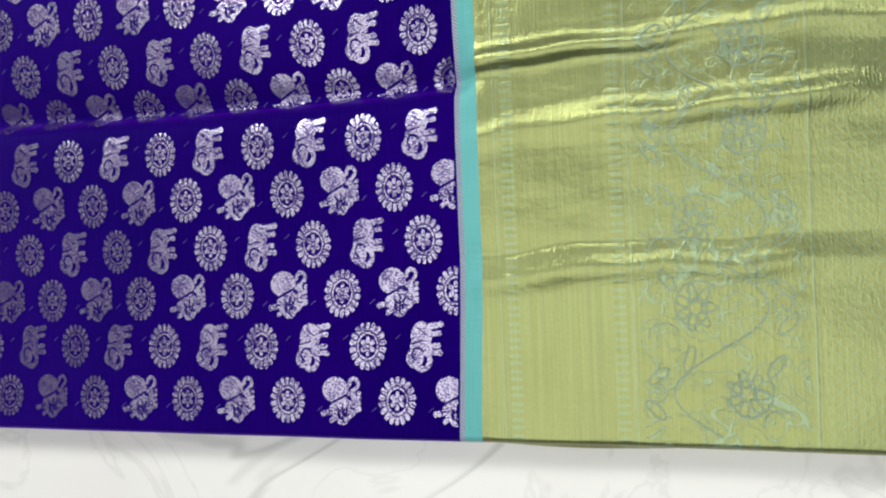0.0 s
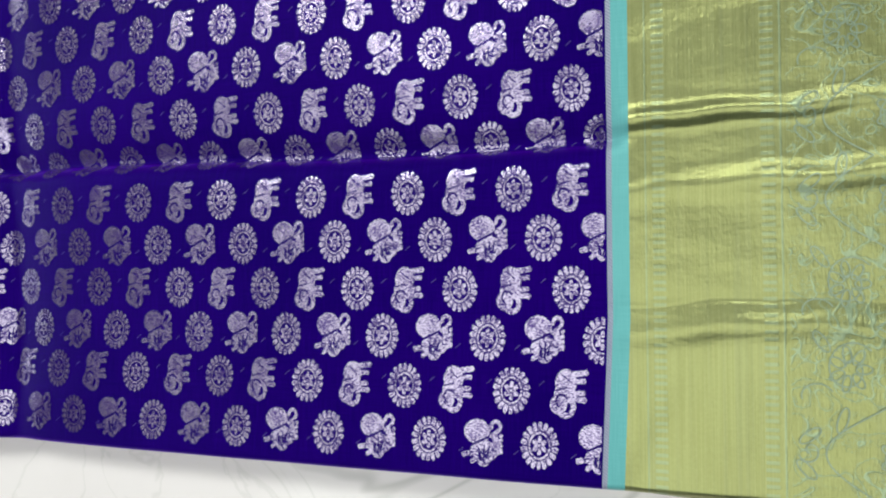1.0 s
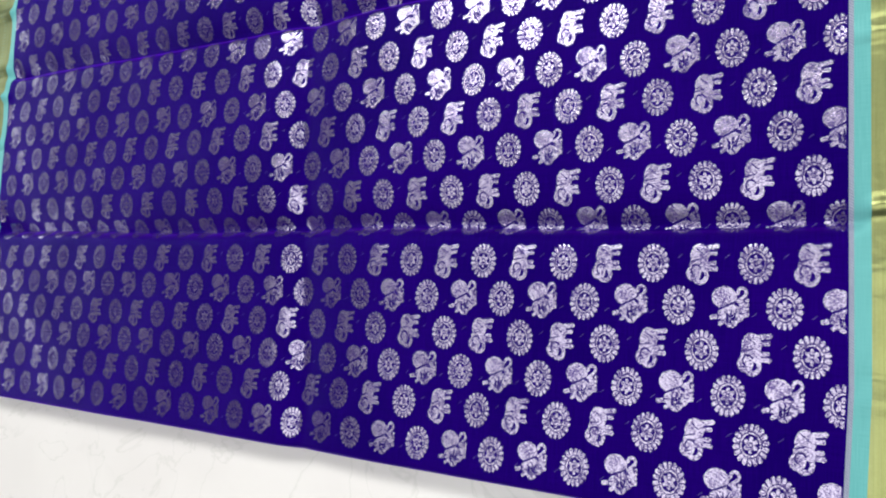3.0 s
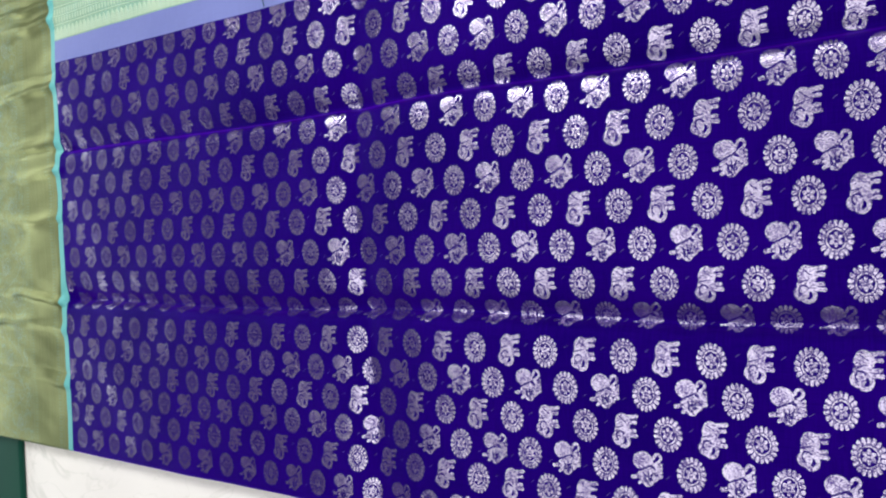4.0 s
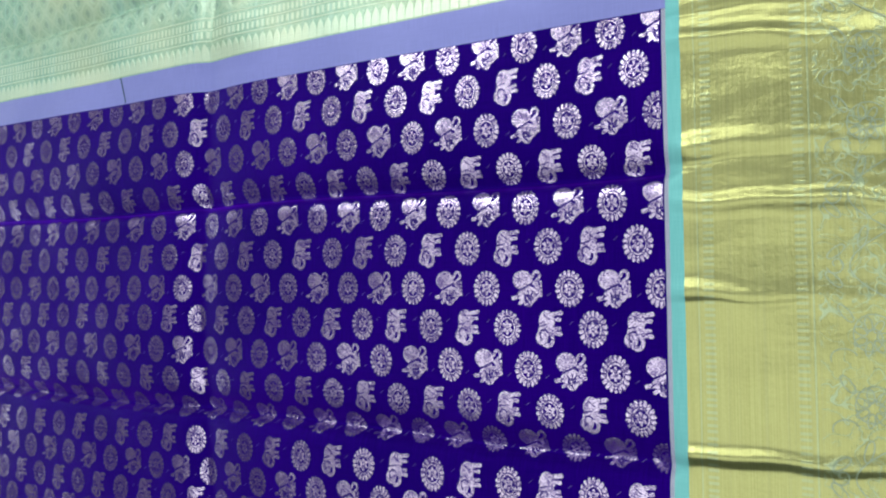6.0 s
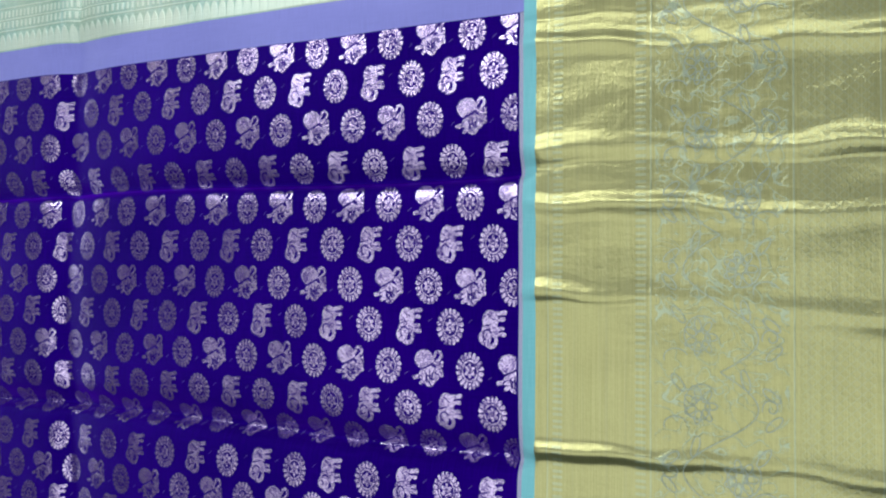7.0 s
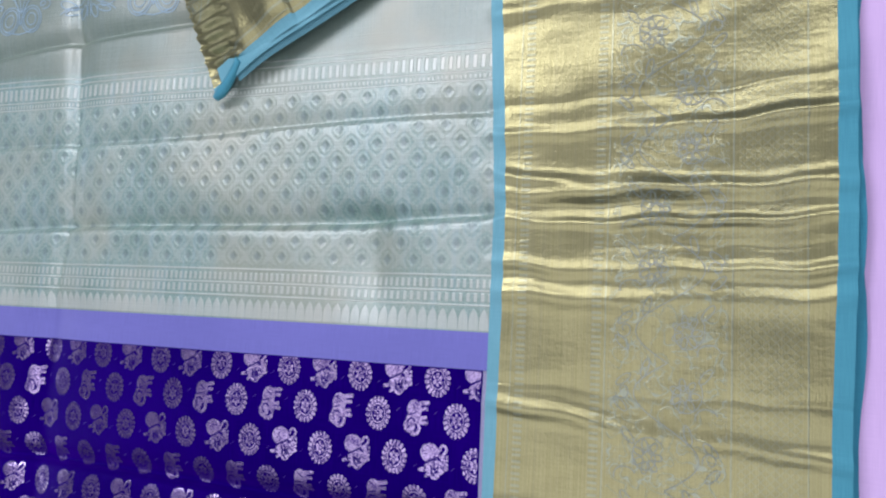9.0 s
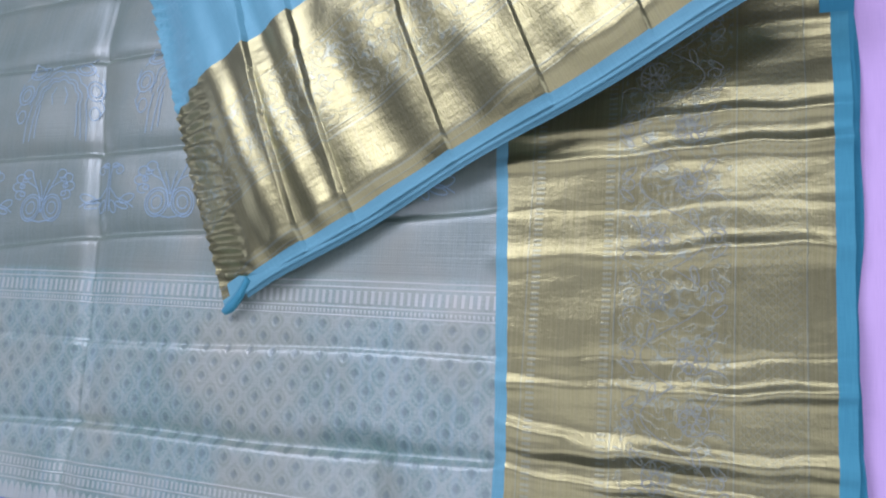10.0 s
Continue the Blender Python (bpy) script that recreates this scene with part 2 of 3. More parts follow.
def edge_material():
    n = Nodes("grey_thread")
    stitch = n.wave(n.m("ADD", n.m("MULTIPLY", n.x, 0.8), n.y), 0.0014)
    n.bump(stitch, 0.5, 0.0004)
    return n.out(colour=n.mix(n.step(stitch, 0.35, 0.75), (0.42, 0.44, 0.56), (0.18, 0.17, 0.33)), rough=0.45)


GREY_EDGE = edge_material()
ZARI = zari_material()
GOLD_RIGHT = border_material("gold_zari", lambda n: n.x)
GOLD_LEFT = border_material("gold_zari_far", lambda n: n.m("SUBTRACT", -0.706, n.x))
GOLD_PLEAT = border_material("gold_zari_pleat", lambda n: n.m("SUBTRACT", n.y, -0.004))
PALLU = pallu_material()
MARBLE = marble_material()
LILAC = silk_material("lilac_cotton", (0.76, 0.58, 0.84), (0.69, 0.52, 0.78), 0.75, 0.2)
GREEN_CLOTH = silk_material("dark_green_cotton", (0.010, 0.045, 0.030), (0.006, 0.030, 0.020), 0.6, 0.3)
# unseen walls and ceiling, toned dark to dim what the zari reflects
WALL_PAINT = plain_material("wall_paint", (0.09, 0.085, 0.09), 0.85)
CEILING_PAINT = plain_material("ceiling_paint", (0.30, 0.29, 0.28), 0.9)
FLOOR_STONE = plain_material("floor_stone", (0.30, 0.28, 0.26), 0.5)


# ---- mesh helpers ----
def mesh_object(name, verts, faces, material, smooth=True):
    data = bpy.data.meshes.new(name)
    data.from_pydata([tuple(v) for v in verts], [], faces)
    if smooth:
        data.polygons.foreach_set("use_smooth", [True] * len(data.polygons))
    data.materials.append(material)
    data.update()
    return new(name, data)


def part(name, ob, parent, label=""):
    ob.name = name
    ob.parent = parent
    return tagged(ob, label)


def ramp(v, lo, hi):
    f = np.clip((np.asarray(v, float) - lo) / (hi - lo), 0, 1)
    return f * f * (3 - 2 * f)


def skew(x, y):
    """Skews the cloth past the band and low down; seam fits the camera's view."""
    seam = -0.060 * np.maximum(np.asarray(y) - 0.34, 0) - 0.045 * np.maximum(-0.08 - np.asarray(y), 0)
    outer = 0.0035 * ramp(y, 0.20, 0.34)
    t = np.clip(np.asarray(x) / 0.1735, 0, 1)
    return np.where(np.asarray(x) < -0.715, 0, seam * (1 - t) * ramp(x, -0.7, -0.3) + outer * t)


def sheet(name, xs, ys, height, material):
    """A cloth surface over a grid, with its height from a function of the plan."""
    xs, ys = np.asarray(xs), np.asarray(ys)
    gx, gy = np.meshgrid(xs, ys)
    gz = height(gx, gy)
    verts = np.stack([gx + skew(gx, gy), gy, gz], -1).reshape(-1, 3)
    w, h = len(xs), len(ys)
    idx = np.arange(w * h).reshape(h, w)
    faces = np.stack([idx[:-1, :-1], idx[:-1, 1:], idx[1:, 1:], idx[1:, :-1]], -1).reshape(-1, 4)
    return mesh_object(name, verts.tolist(), faces.tolist(), material)


def slab(name, x0, x1, y0, y1, z0, z1, material, round_by=0.0):
    bm = bmesh.new()
    bmesh.ops.create_cube(bm, size=1.0, matrix=Matrix.Translation(((x0 + x1) / 2, (y0 + y1) / 2, (z0 + z1) / 2)) @ Matrix.Diagonal((x1 - x0, y1 - y0, z1 - z0, 1)))
    if round_by:
        bmesh.ops.bevel(bm, geom=bm.edges[:], offset=round_by, segments=3, affect="EDGES", profile=0.5)
    data = bpy.data.meshes.new(name)
    bm.to_mesh(data)
    bm.free()
    data.materials.append(material)
    return new(name, data)


# ---- the room and the table ----
TABLE = -0.020
tagged(slab("floor", -2.4, 2.4, -2.4, 2.6, -0.80, -0.76, FLOOR_STONE), "plain grey stone floor below the table", "floor", kind="structure")
tagged(slab("ceiling", -2.4, 2.4, -2.4, 2.6, 1.90, 1.95, CEILING_PAINT), "unseen ceiling over the table, greyed to dim reflections", "ceiling", kind="structure")
for wall_name, box in (("wall_west", (-2.5, -2.4, -2.4, 2.6)), ("wall_south", (-2.4, 2.4, -2.5, -2.4)), ("wall_north", (-2.4, 2.4, 2.6, 2.7)), ("wall_east", (2.4, 2.5, -2.4, 2.6))):
    tagged(slab(wall_name, *box, -0.8, 1.95, WALL_PAINT), "unseen wall closing the room, darkened to dim reflections", "wall", kind="structure")
table = tagged(new("table"), "white veined marble tabletop under the spread saree", "table")
part("tabletop", slab("tabletop", -1.25, 0.75, -0.75, 1.35, TABLE - 0.03, TABLE, MARBLE, 0.004), table)
for lx in (-1.15, 0.65):
    for ly in (-0.65, 1.25):
        part("leg", slab("leg", lx - 0.03, lx + 0.03, ly - 0.03, ly + 0.03, -0.76, TABLE - 0.03, FLOOR_STONE, 0.004), table)


# ---- the cloth's relief ----
LEFT, BOTTOM, BAND_LOW, BAND_TOP = -0.706, -0.1495, 0.2385, 0.2602
EDGE, FAR_EDGE, TOP = 0.1755, 0.1845, 0.80
# creases right across the cloth: place at x = 0, slope, depth, half width
CREASES = ((-0.002, -0.004, 0.0100, 0.0072), (0.152, 0.002, 0.0086, 0.0060), (0.329, 0.028, 0.0060, 0.0042), (0.391, 0.022, 0.0024, 0.0036),
           (0.483, 0.065, 0.0042, 0.0036), (0.547, 0.045, 0.0036, 0.0040), (0.616, 0.012, 0.0044, 0.0040), (0.690, 0.03, 0.005, 0.006))
# small wrinkles of the gold borders: place, slope, height (minus: a sharp crease), half width
WRINKLES = ((-0.072, 0.000, -0.0022, 0.0016), (-0.080, 0.010, 0.0014, 0.0050), (-0.022, 0.030, 0.0022, 0.0055), (-0.002, 0.040, -0.0020, 0.0018),
            (0.006, 0.030, 0.0022, 0.0045), (0.081, 0.000, -0.0022, 0.0016), (0.090, -0.030, 0.0020, 0.0060), (0.136, -0.025, 0.0022, 0.0045),
            (0.154, 0.000, -0.0020, 0.0016), (0.166, -0.010, 0.0022, 0.0055), (0.231, 0.020, -0.0022, 0.0016), (0.222, -0.060, 0.0021, 0.0050),
            (0.286, 0.030, 0.0024, 0.0060), (0.302, 0.015, 0.0020, 0.0040), (0.314, 0.000, -0.0014, 0.0018), (0.328, 0.010, 0.0020, 0.0030), (0.345, 0.030, 0.0026, 0.0045),
            (0.336, 0.010, -0.0018, 0.0016), (0.356, -0.060, 0.0022, 0.0050), (0.381, 0.020, 0.0024, 0.0042), (0.396, 0.025, -0.0026, 0.0018),
            (0.458, 0.030, 0.0028, 0.0060), (0.483, 0.010, -0.0020, 0.0018), (0.515, 0.040, 0.0028, 0.0042),
            (0.534, 0.040, 0.0028, 0.0042), (0.560, 0.050, -0.0020, 0.0040), (0.590, 0.050, 0.0014, 0.0060))


def valley(d, w):
    """1 in the crease, falling to 0, with a narrow rounded bottom."""
    return np.exp(-(np.sqrt(d * d + (0.36 * w) ** 2) - 0.36 * w) / w)


def wander(x, y, seed, sx, sy):
    return (np.sin(x * sx + seed * 1.7 + 1.3 * np.sin(y * sy * 0.6 + seed)) * np.sin(y * sy + seed * 2.3 + 0.9 * np.sin(x * sx * 0.5 + seed * 0.7)))


def relief(x, y):
    x, y = np.asarray(x, float), np.asarray(y, float)
    z = np.zeros(np.broadcast(x, y).shape)
    inner = np.clip(np.minimum(-x, x - LEFT) / 0.02 + 0.5, 0, 1)
    gold = 1 - inner * inner * (3 - 2 * inner)
    for y0, slope, depth, w in CREASES:
        d = y - (y0 + slope * np.clip(x, -0.8, 0.25) + 0.0015 * np.sin(17 * x + 40 * y0))
        z -= depth * valley(d, np.where(d < 0, 0.45, 1.5) * w) * (1 - 0.96 * gold)
    for y0, slope, h, w in WRINKLES:
        d = y - (y0 - (0.7 * w if h > 0 else 0) + slope * np.abs(x - 0.5 * LEFT) - slope * 0.356 + 0.0024 * np.sin(21 * x + 9 * y0)
                 + 0.0011 * np.sin(63 * x + 25 * y0) + 0.0006 * np.sin(151 * x + 60 * y0))
        z += ((1.0 + 0.2 * ramp(0.05 - y, 0.0, 0.06)) * h if h > 0 else 0.36 * h) * gold * np.where(x < LEFT, 1.6, 1.0) * (np.exp(-(d / w) ** 2) if h > 0 else valley(d, w)) * (0.8 + 0.35 * np.sin(33 * x + 90 * y0))
    z += (1 - 0.5 * gold) * (0.0011 * wander(x, y, 1.0, 26, 31) + 0.0005 * wander(x, y, 2.0, 61, 55)) + gold * (0.0008 * wander(x, y, 9.0, 38, 52) + 0.00022 * wander(x, y, 5.0, 90, 160))
    # the lengthwise middle crease
    mid = x + 0.3335 + 0.009 * np.sin(11 * y + 0.4)
    z += -0.0062 * valley(mid, np.where(mid < 0, 0.0100, 0.0230) * (1 - 0.62 * ramp(y, 0.25, 0.28))) * (1 - 0.35 * ramp(y, 0.25, 0.28))
    # bent down past the last folds to darken the reflections, in place of shade
    z -= 0.016 * (1 - np.exp(-np.maximum(y - (0.616 + 0.02 * np.minimum(x + 0.3, 0.3) - 0.068 * ramp(x, -0.05, 0.02)), 0) / 0.065))
    # a dent across the pallu's first rows
    dent = x + 0.076 + 0.1 * (y - 0.29)
    z -= 0.0060 * valley(dent, np.where(dent > 0, 0.0110, 0.0450)) * ramp(y, 0.250, 0.300) * ramp(0.345 - y, 0.0, 0.02)
    # a diagonal dent in the gold near the lower end
    z -= 0.0013 * np.exp(-(((y + 0.148) - 1.6 * (x - 0.010)) / 0.017) ** 2) * np.exp(-((x - 0.02) / 0.022) ** 2) * gold * (x > -0.02)
    return z


def rolled(height):
    """The cloth turns under at its lower end: rows past the end run down to the table."""
    def h(x, y):
        past = np.clip((BOTTOM - y) / 0.004, 0, 1)
        return height(x, np.maximum(y, BOTTOM)) * (1 - past) + (TABLE + 0.001) * (1 - np.sqrt(1 - past * past * 0.999)) + height(x, np.maximum(y, BOTTOM)) * past * np.sqrt(1 - past * past * 0.999)
    return h


def spaced(a, b, step):
    return np.linspace(a, b, max(2, int(round((b - a) / step)) + 1))


UNDER = np.array([BOTTOM - 0.004, BOTTOM - 0.0038, BOTTOM - 0.0033, BOTTOM - 0.0025, BOTTOM - 0.0014])
LONG = np.concatenate([UNDER, spaced(BOTTOM, TOP, 0.0012)])
saree = tagged(new("saree"), "blue silk saree with silver motifs and gold borders, spread on marble", "saree")
body = part("body", sheet("body", spaced(LEFT, -0.0022, 0.003), np.concatenate([UNDER, spaced(BOTTOM, BAND_LOW, 0.0010)]), rolled(relief), BLUE_SILK), saree, "deep violet-blue silk body")
part("woven_band", sheet("woven_band", spaced(LEFT, 0.0, 0.003), spaced(BAND_LOW, BAND_TOP, 0.001), relief, BAND_SILK), saree, "plain lavender silk band")
pallu = part("pallu", sheet("pallu", spaced(LEFT, 0.0, 0.003), spaced(BAND_TOP, TOP, 0.0015), relief, PALLU), saree, "pale silver-blue brocade end panel")
part("edge_line", sheet("edge_line", spaced(-0.0022, 0.0, 0.00055), LONG[LONG < BAND_LOW], rolled(relief), GREY_EDGE), saree, "grey-lilac thread line")
part("selvedge", sheet("selvedge", spaced(0.0, 0.0070, 0.0012), LONG, rolled(relief), TEAL_SILK), saree, "pale teal silk stripe")
part("gold_border", sheet("gold_border", spaced(0.0070, EDGE, 0.0018), LONG, rolled(relief), GOLD_RIGHT), saree, "wide gold zari border with woven vines")
part("selvedge", sheet("selvedge", spaced(EDGE, FAR_EDGE, 0.0012), LONG, rolled(relief), TEAL_EDGE), saree, "teal silk outer edge")
part("selvedge", sheet("selvedge", spaced(LEFT - 0.0070, LEFT, 0.0012), LONG, rolled(relief), TEAL_SILK), saree, "pale teal silk stripe")
part("gold_border", sheet("gold_border", spaced(LEFT - EDGE, LEFT - 0.0070, 0.0026), LONG, rolled(relief), GOLD_LEFT), saree, "wide gold zari border with woven vines")
part("selvedge", sheet("selvedge", spaced(LEFT - FAR_EDGE, LEFT - EDGE, 0.0025), LONG, rolled(relief), TEAL_EDGE), saree, "teal silk outer edge")


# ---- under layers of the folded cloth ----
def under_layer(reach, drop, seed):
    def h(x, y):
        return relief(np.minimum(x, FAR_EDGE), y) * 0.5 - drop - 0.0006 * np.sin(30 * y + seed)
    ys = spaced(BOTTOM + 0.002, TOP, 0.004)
    ob = sheet("under_layer", spaced(FAR_EDGE - 0.014, reach, 0.003), ys, h, TEAL_SHADED)
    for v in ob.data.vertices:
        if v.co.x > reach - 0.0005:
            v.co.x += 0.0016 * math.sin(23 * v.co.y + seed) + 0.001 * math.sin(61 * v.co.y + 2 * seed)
    return part("under_layer", ob, saree, "teal edge of the layer below, shade put into its colour")


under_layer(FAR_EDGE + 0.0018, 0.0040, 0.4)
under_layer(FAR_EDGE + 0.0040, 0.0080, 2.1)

# ---- woven motifs ----
PITCH = 0.025
ROW_Y = {-6: -0.1345, -5: -0.1108, -4: -0.0886, -3: -0.0665, -2: -0.0445, -1: -0.0222, 0: 0.0000, 1: 0.0210, 2: 0.0441, 3: 0.0675, 4: 0.0902,
         5: 0.1138, 6: 0.1370, 7: 0.1600, 8: 0.1845, 9: 0.2085, 10: 0.2312}
fine_y = np.linspace(BOTTOM, BAND_LOW, 3000)
arc = np.concatenate([[0], np.cumsum(np.hypot(np.diff(fine_y), np.diff(relief(np.full(3000, -0.2), fine_y))))])
arc -= np.interp(0.0, fine_y, arc)


def along(s):
    """Plan y of a length along the cloth."""
    return np.interp(s, arc, fine_y)


def ellipse(u, v, cx, cy, rx, ry):
    return ((u - cx) / rx) ** 2 + ((v - cy) / ry) ** 2 < 1


def stroke(u, v, x0, y0, x1, y1, r):
    dx, dy = x1 - x0, y1 - y0
    t = np.clip(((u - x0) * dx + (v - y0) * dy) / (dx * dx + dy * dy), 0, 1)
    return (u - x0 - t * dx) ** 2 + (v - y0 - t * dy) ** 2 < r * r


def arc_stroke(u, v, cx, cy, radius, wide, a0, a1):
    a = np.degrees(np.arctan2(v - cy, u - cx)) % 360
    inside = (a >= a0) & (a <= a1) if a0 <= a1 else (a >= a0) | (a <= a1)
    return inside & (np.abs(np.hypot(u - cx, v - cy) - radius) < wide)


def medallion_shape(u, v):
    r, a = np.hypot(u, v) * 2, np.arctan2(v, u)
    f = (a / (2 * math.pi) * 18) % 1 - 0.5
    half = f * 2 * math.pi / 18 * r
    tip = 0.83 + np.sqrt(np.clip(0.145 ** 2 - half ** 2, 0, 1))
    petals = (r > 0.625) & (r < tip) & (np.abs(half) < 0.062 + 0.055 * r)
    ring = (r > 0.475) & (r < 0.572)
    seeds = ellipse(u, v, 0, 0, 0.040, 0.036)
    for k in range(6):
        at = math.radians(30 + 60 * k)
        cu, cv = 0.128 * math.cos(at), 0.128 * math.sin(at)
        across, outward = -(u - cu) * math.sin(at) + (v - cv) * math.cos(at), (u - cu) * math.cos(at) + (v - cv) * math.sin(at)
        seeds |= (outward / 0.074) ** 2 + (across / 0.054) ** 2 < 1
    return petals | ring | seeds


def lobed_shape(u, v):
    s = ellipse(u, v, -0.08, 0.19, 0.25, 0.28) | ellipse(u, v, -0.13, -0.03, 0.22, 0.20) | ellipse(u, v, -0.24, -0.25, 0.20, 0.19)
    s |= stroke(u, v, 0.00, 0.36, 0.38, 0.41, 0.058) | stroke(u, v, 0.05, 0.22, 0.34, 0.24, 0.050) | stroke(u, v, 0.0, -0.02, 0.32, 0.00, 0.052)
    s |= stroke(u, v, -0.05, -0.12, 0.36, -0.14, 0.056) | arc_stroke(u, v, -0.06, -0.29, 0.170, 0.058, 200, 60)
    cuts = arc_stroke(u, v, -0.17, -0.17, 0.13, 0.022, 20, 250) | stroke(u, v, -0.34, 0.04, -0.06, 0.10, 0.015)
    cuts |= ellipse(u, v, -0.29, -0.31, 0.024, 0.022) | stroke(u, v, -0.18, 0.36, 0.02, 0.22, 0.013)
    return s & ~cuts


def curl_shape(u, v):
    s = ellipse(u, v, -0.14, 0.22, 0.32, 0.26)
    low = ellipse(u, v, 0.04, -0.17, 0.34, 0.22) | ellipse(u, v, 0.04, -0.35, 0.16, 0.14) | stroke(u, v, -0.10, -0.20, -0.46, -0.26, 0.055) | stroke(u, v, 0.12, -0.20, 0.44, -0.16, 0.06) | stroke(u, v, -0.05, -0.28, -0.24, -0.40, 0.05)
    low |= stroke(u, v, 0.28, 0.16, 0.36, -0.06, 0.07)
    cut = stroke(u, v, -0.46, -0.14, 0.32, 0.20, 0.026) | stroke(u, v, -0.10, -0.12, -0.02, -0.32, 0.018) | stroke(u, v, 0.18, -0.06, 0.10, -0.32, 0.018) | stroke(u, v, 0.04, -0.06, 0.04, -0.22, 0.018)
    for k in range(4):
        cut |= arc_stroke(u, v, 0.02 + 0.11 * (k % 2), -0.12 - 0.075 * k, 0.10, 0.017, 190 - 40 * k, 350 - 30 * k)
    cut |= arc_stroke(u, v, -0.26, -0.25, 0.05, 0.017, 40, 220) | arc_stroke(u, v, 0.30, -0.10, 0.06, 0.017, 150, 330)
    s = (s | low) & ~cut
    s |= arc_stroke(u, v, 0.31, 0.34, 0.105, 0.040, 300, 210) | stroke(u, v, 0.36, 0.25, 0.20, 0.13, 0.035)
    for i in range(3):
        s |= ellipse(u, v, 0.44, 0.16 - 0.10 * i, 0.045, 0.045)
    return s


SHAPES = {"medallion_motif": (medallion_shape, 0.0168, 0.0212), "lobed_motif": (lobed_shape, 0.0182, 0.0214), "curl_motif": (curl_shape, 0.0185, 0.0214)}


def motif_cells(kind, cell):
    """The woven cells of a motif, in metres about its centre: corner offsets and quads."""
    shape, w, h = SHAPES[kind]
    nx, ny = int(w * 1.1 / cell), int(h * 1.1 / cell)
    us = (np.arange(nx) + 0.5 - nx / 2) * cell
    vs = (np.arange(ny) + 0.5 - ny / 2) * cell
    gu, gv = np.meshgrid(us, vs)
    filled = shape(gu / w, gv / h)
    number, corners, faces = {}, [], []
    for j, i in zip(*np.nonzero(filled)):
        face = []
        for a, b in ((0, 0), (1, 0), (1, 1), (0, 1)):
            key = (i + a, j + b)
            if key not in number:
                number[key] = len(corners)
                corners.append(((key[0] - nx / 2) * cell, (key[1] - ny / 2) * cell))
            face.append(number[key])
        faces.append(face)
    return np.array(corners), faces


def motif_places():
    for j in range(-6, 11):
        for k in range(29):
            s = float(np.interp(ROW_Y[j], fine_y, arc))
            x = -((0.68 if j % 2 else 0.18) + k) * PITCH
            x -= 0.02 * max(0.0, -x - 0.22)
            if j % 2:
                kind = "lobed_motif" if (k + (j + 1) // 2) % 2 == 0 else "medallion_motif"
            else:
                kind = "curl_motif" if (k + j // 2) % 2 else "medallion_motif"
            yield k, j, x, s, kind


CELLS = {kind: motif_cells(kind, 0.00032) for kind in SHAPES}
COARSE = {kind: motif_cells(kind, 0.0009) for kind in SHAPES}
rest_verts, rest_faces = [], []
for k, j, x, s, kind in motif_places():
    corners, faces = (CELLS if k < 17 else COARSE)[kind]
    px, ps = corners[:, 0] + x, corners[:, 1] + s
    jit = 0.0004 * math.sin(k * 12.9 + j * 78.2)
    px, ps = px + jit, ps + 0.6 * jit
    ok = (px < -0.003) & (px > LEFT + 0.001) & (ps > arc[0] + 0.001) & (ps < arc[-1] - 0.0004)
    if ok.sum() < 12:
        continue
    faces = [f for f in faces if ok[f].all()]
    if not faces:
        continue
    py = along(ps)
    verts = np.stack([px + skew(px, py), py, relief(px, py) + 0.00030], -1)
    if k < 17:
        part(kind, mesh_object(kind, verts.tolist(), faces, ZARI), body)
    else:
        base = len(rest_verts)
        rest_verts += verts.tolist()
        rest_faces += [[base + i for i in f] for f in faces]
tagged(part("motif_field", mesh_object("motif_field", rest_verts, rest_faces, ZARI), body, "rows of small silver woven motifs"), kind="stuff")

# short slanting thread floats between the motifs
float_verts, float_faces = [], []
for k, j, x, s, kind in motif_places():
    if k > 16 or (k * 7 + j * 3) % 5 == 0:
        continue
    cx, cy = x + 0.5 * PITCH + 0.001 * math.sin(k * 3 + j), float(along(s + 0.0035 * (1 if j % 2 else -1)))
    if not (LEFT < cx < -0.006 and BOTTOM + 0.006 < cy < BAND_LOW - 0.006):
        continue
    for a, b, w in ((-0.0012, -0.0010, -0.00008), (-0.0012, -0.0010, 0.00008), (0.0012, 0.0010, 0.00008), (0.0012, 0.0010, -0.00008)):
        px, py = cx + a - w, cy + b + w
        float_verts.append((px, py, float(relief(px, py)) + 0.0002))
    float_faces.append(list(range(len(float_verts) - 4, len(float_verts))))
tagged(part("thread_float", mesh_object("thread_float", float_verts, float_faces, THREAD), body, "faint slanting thread floats"), kind="stuff")

# a thin dark strip laid just over the lavender band
strip_y = spaced(BAND_LOW + 0.001, BAND_TOP, 0.001)
strip_x = -0.4215 - 0.27 * (strip_y - BAND_LOW)
dark_strip = np.concatenate([np.stack([strip_x - 0.0005, strip_y, relief(strip_x, strip_y) + 0.0004], -1), np.stack([strip_x + 0.0005, strip_y, relief(strip_x, strip_y) + 0.0004], -1)])
part("dark_strip", mesh_object("dark_strip", dark_strip.tolist(), [[i, i + len(strip_y), i + 1 + len(strip_y), i + 1] for i in range(len(strip_y) - 1)], GREEN_CLOTH), saree, "thin dark strip on the lavender band")


# ---- woven line figures ----
def arc_line(cx, cy, rx, ry, a0, a1, lean=0.0):
    a = np.radians(np.linspace(a0, a1, max(9, int(abs(a1 - a0) / 8))))
    x, y = rx * np.cos(a), ry * np.sin(a)
    c, s0 = math.cos(lean), math.sin(lean)
    return np.stack([cx + c * x - s0 * y, cy + s0 * x + c * y], -1)


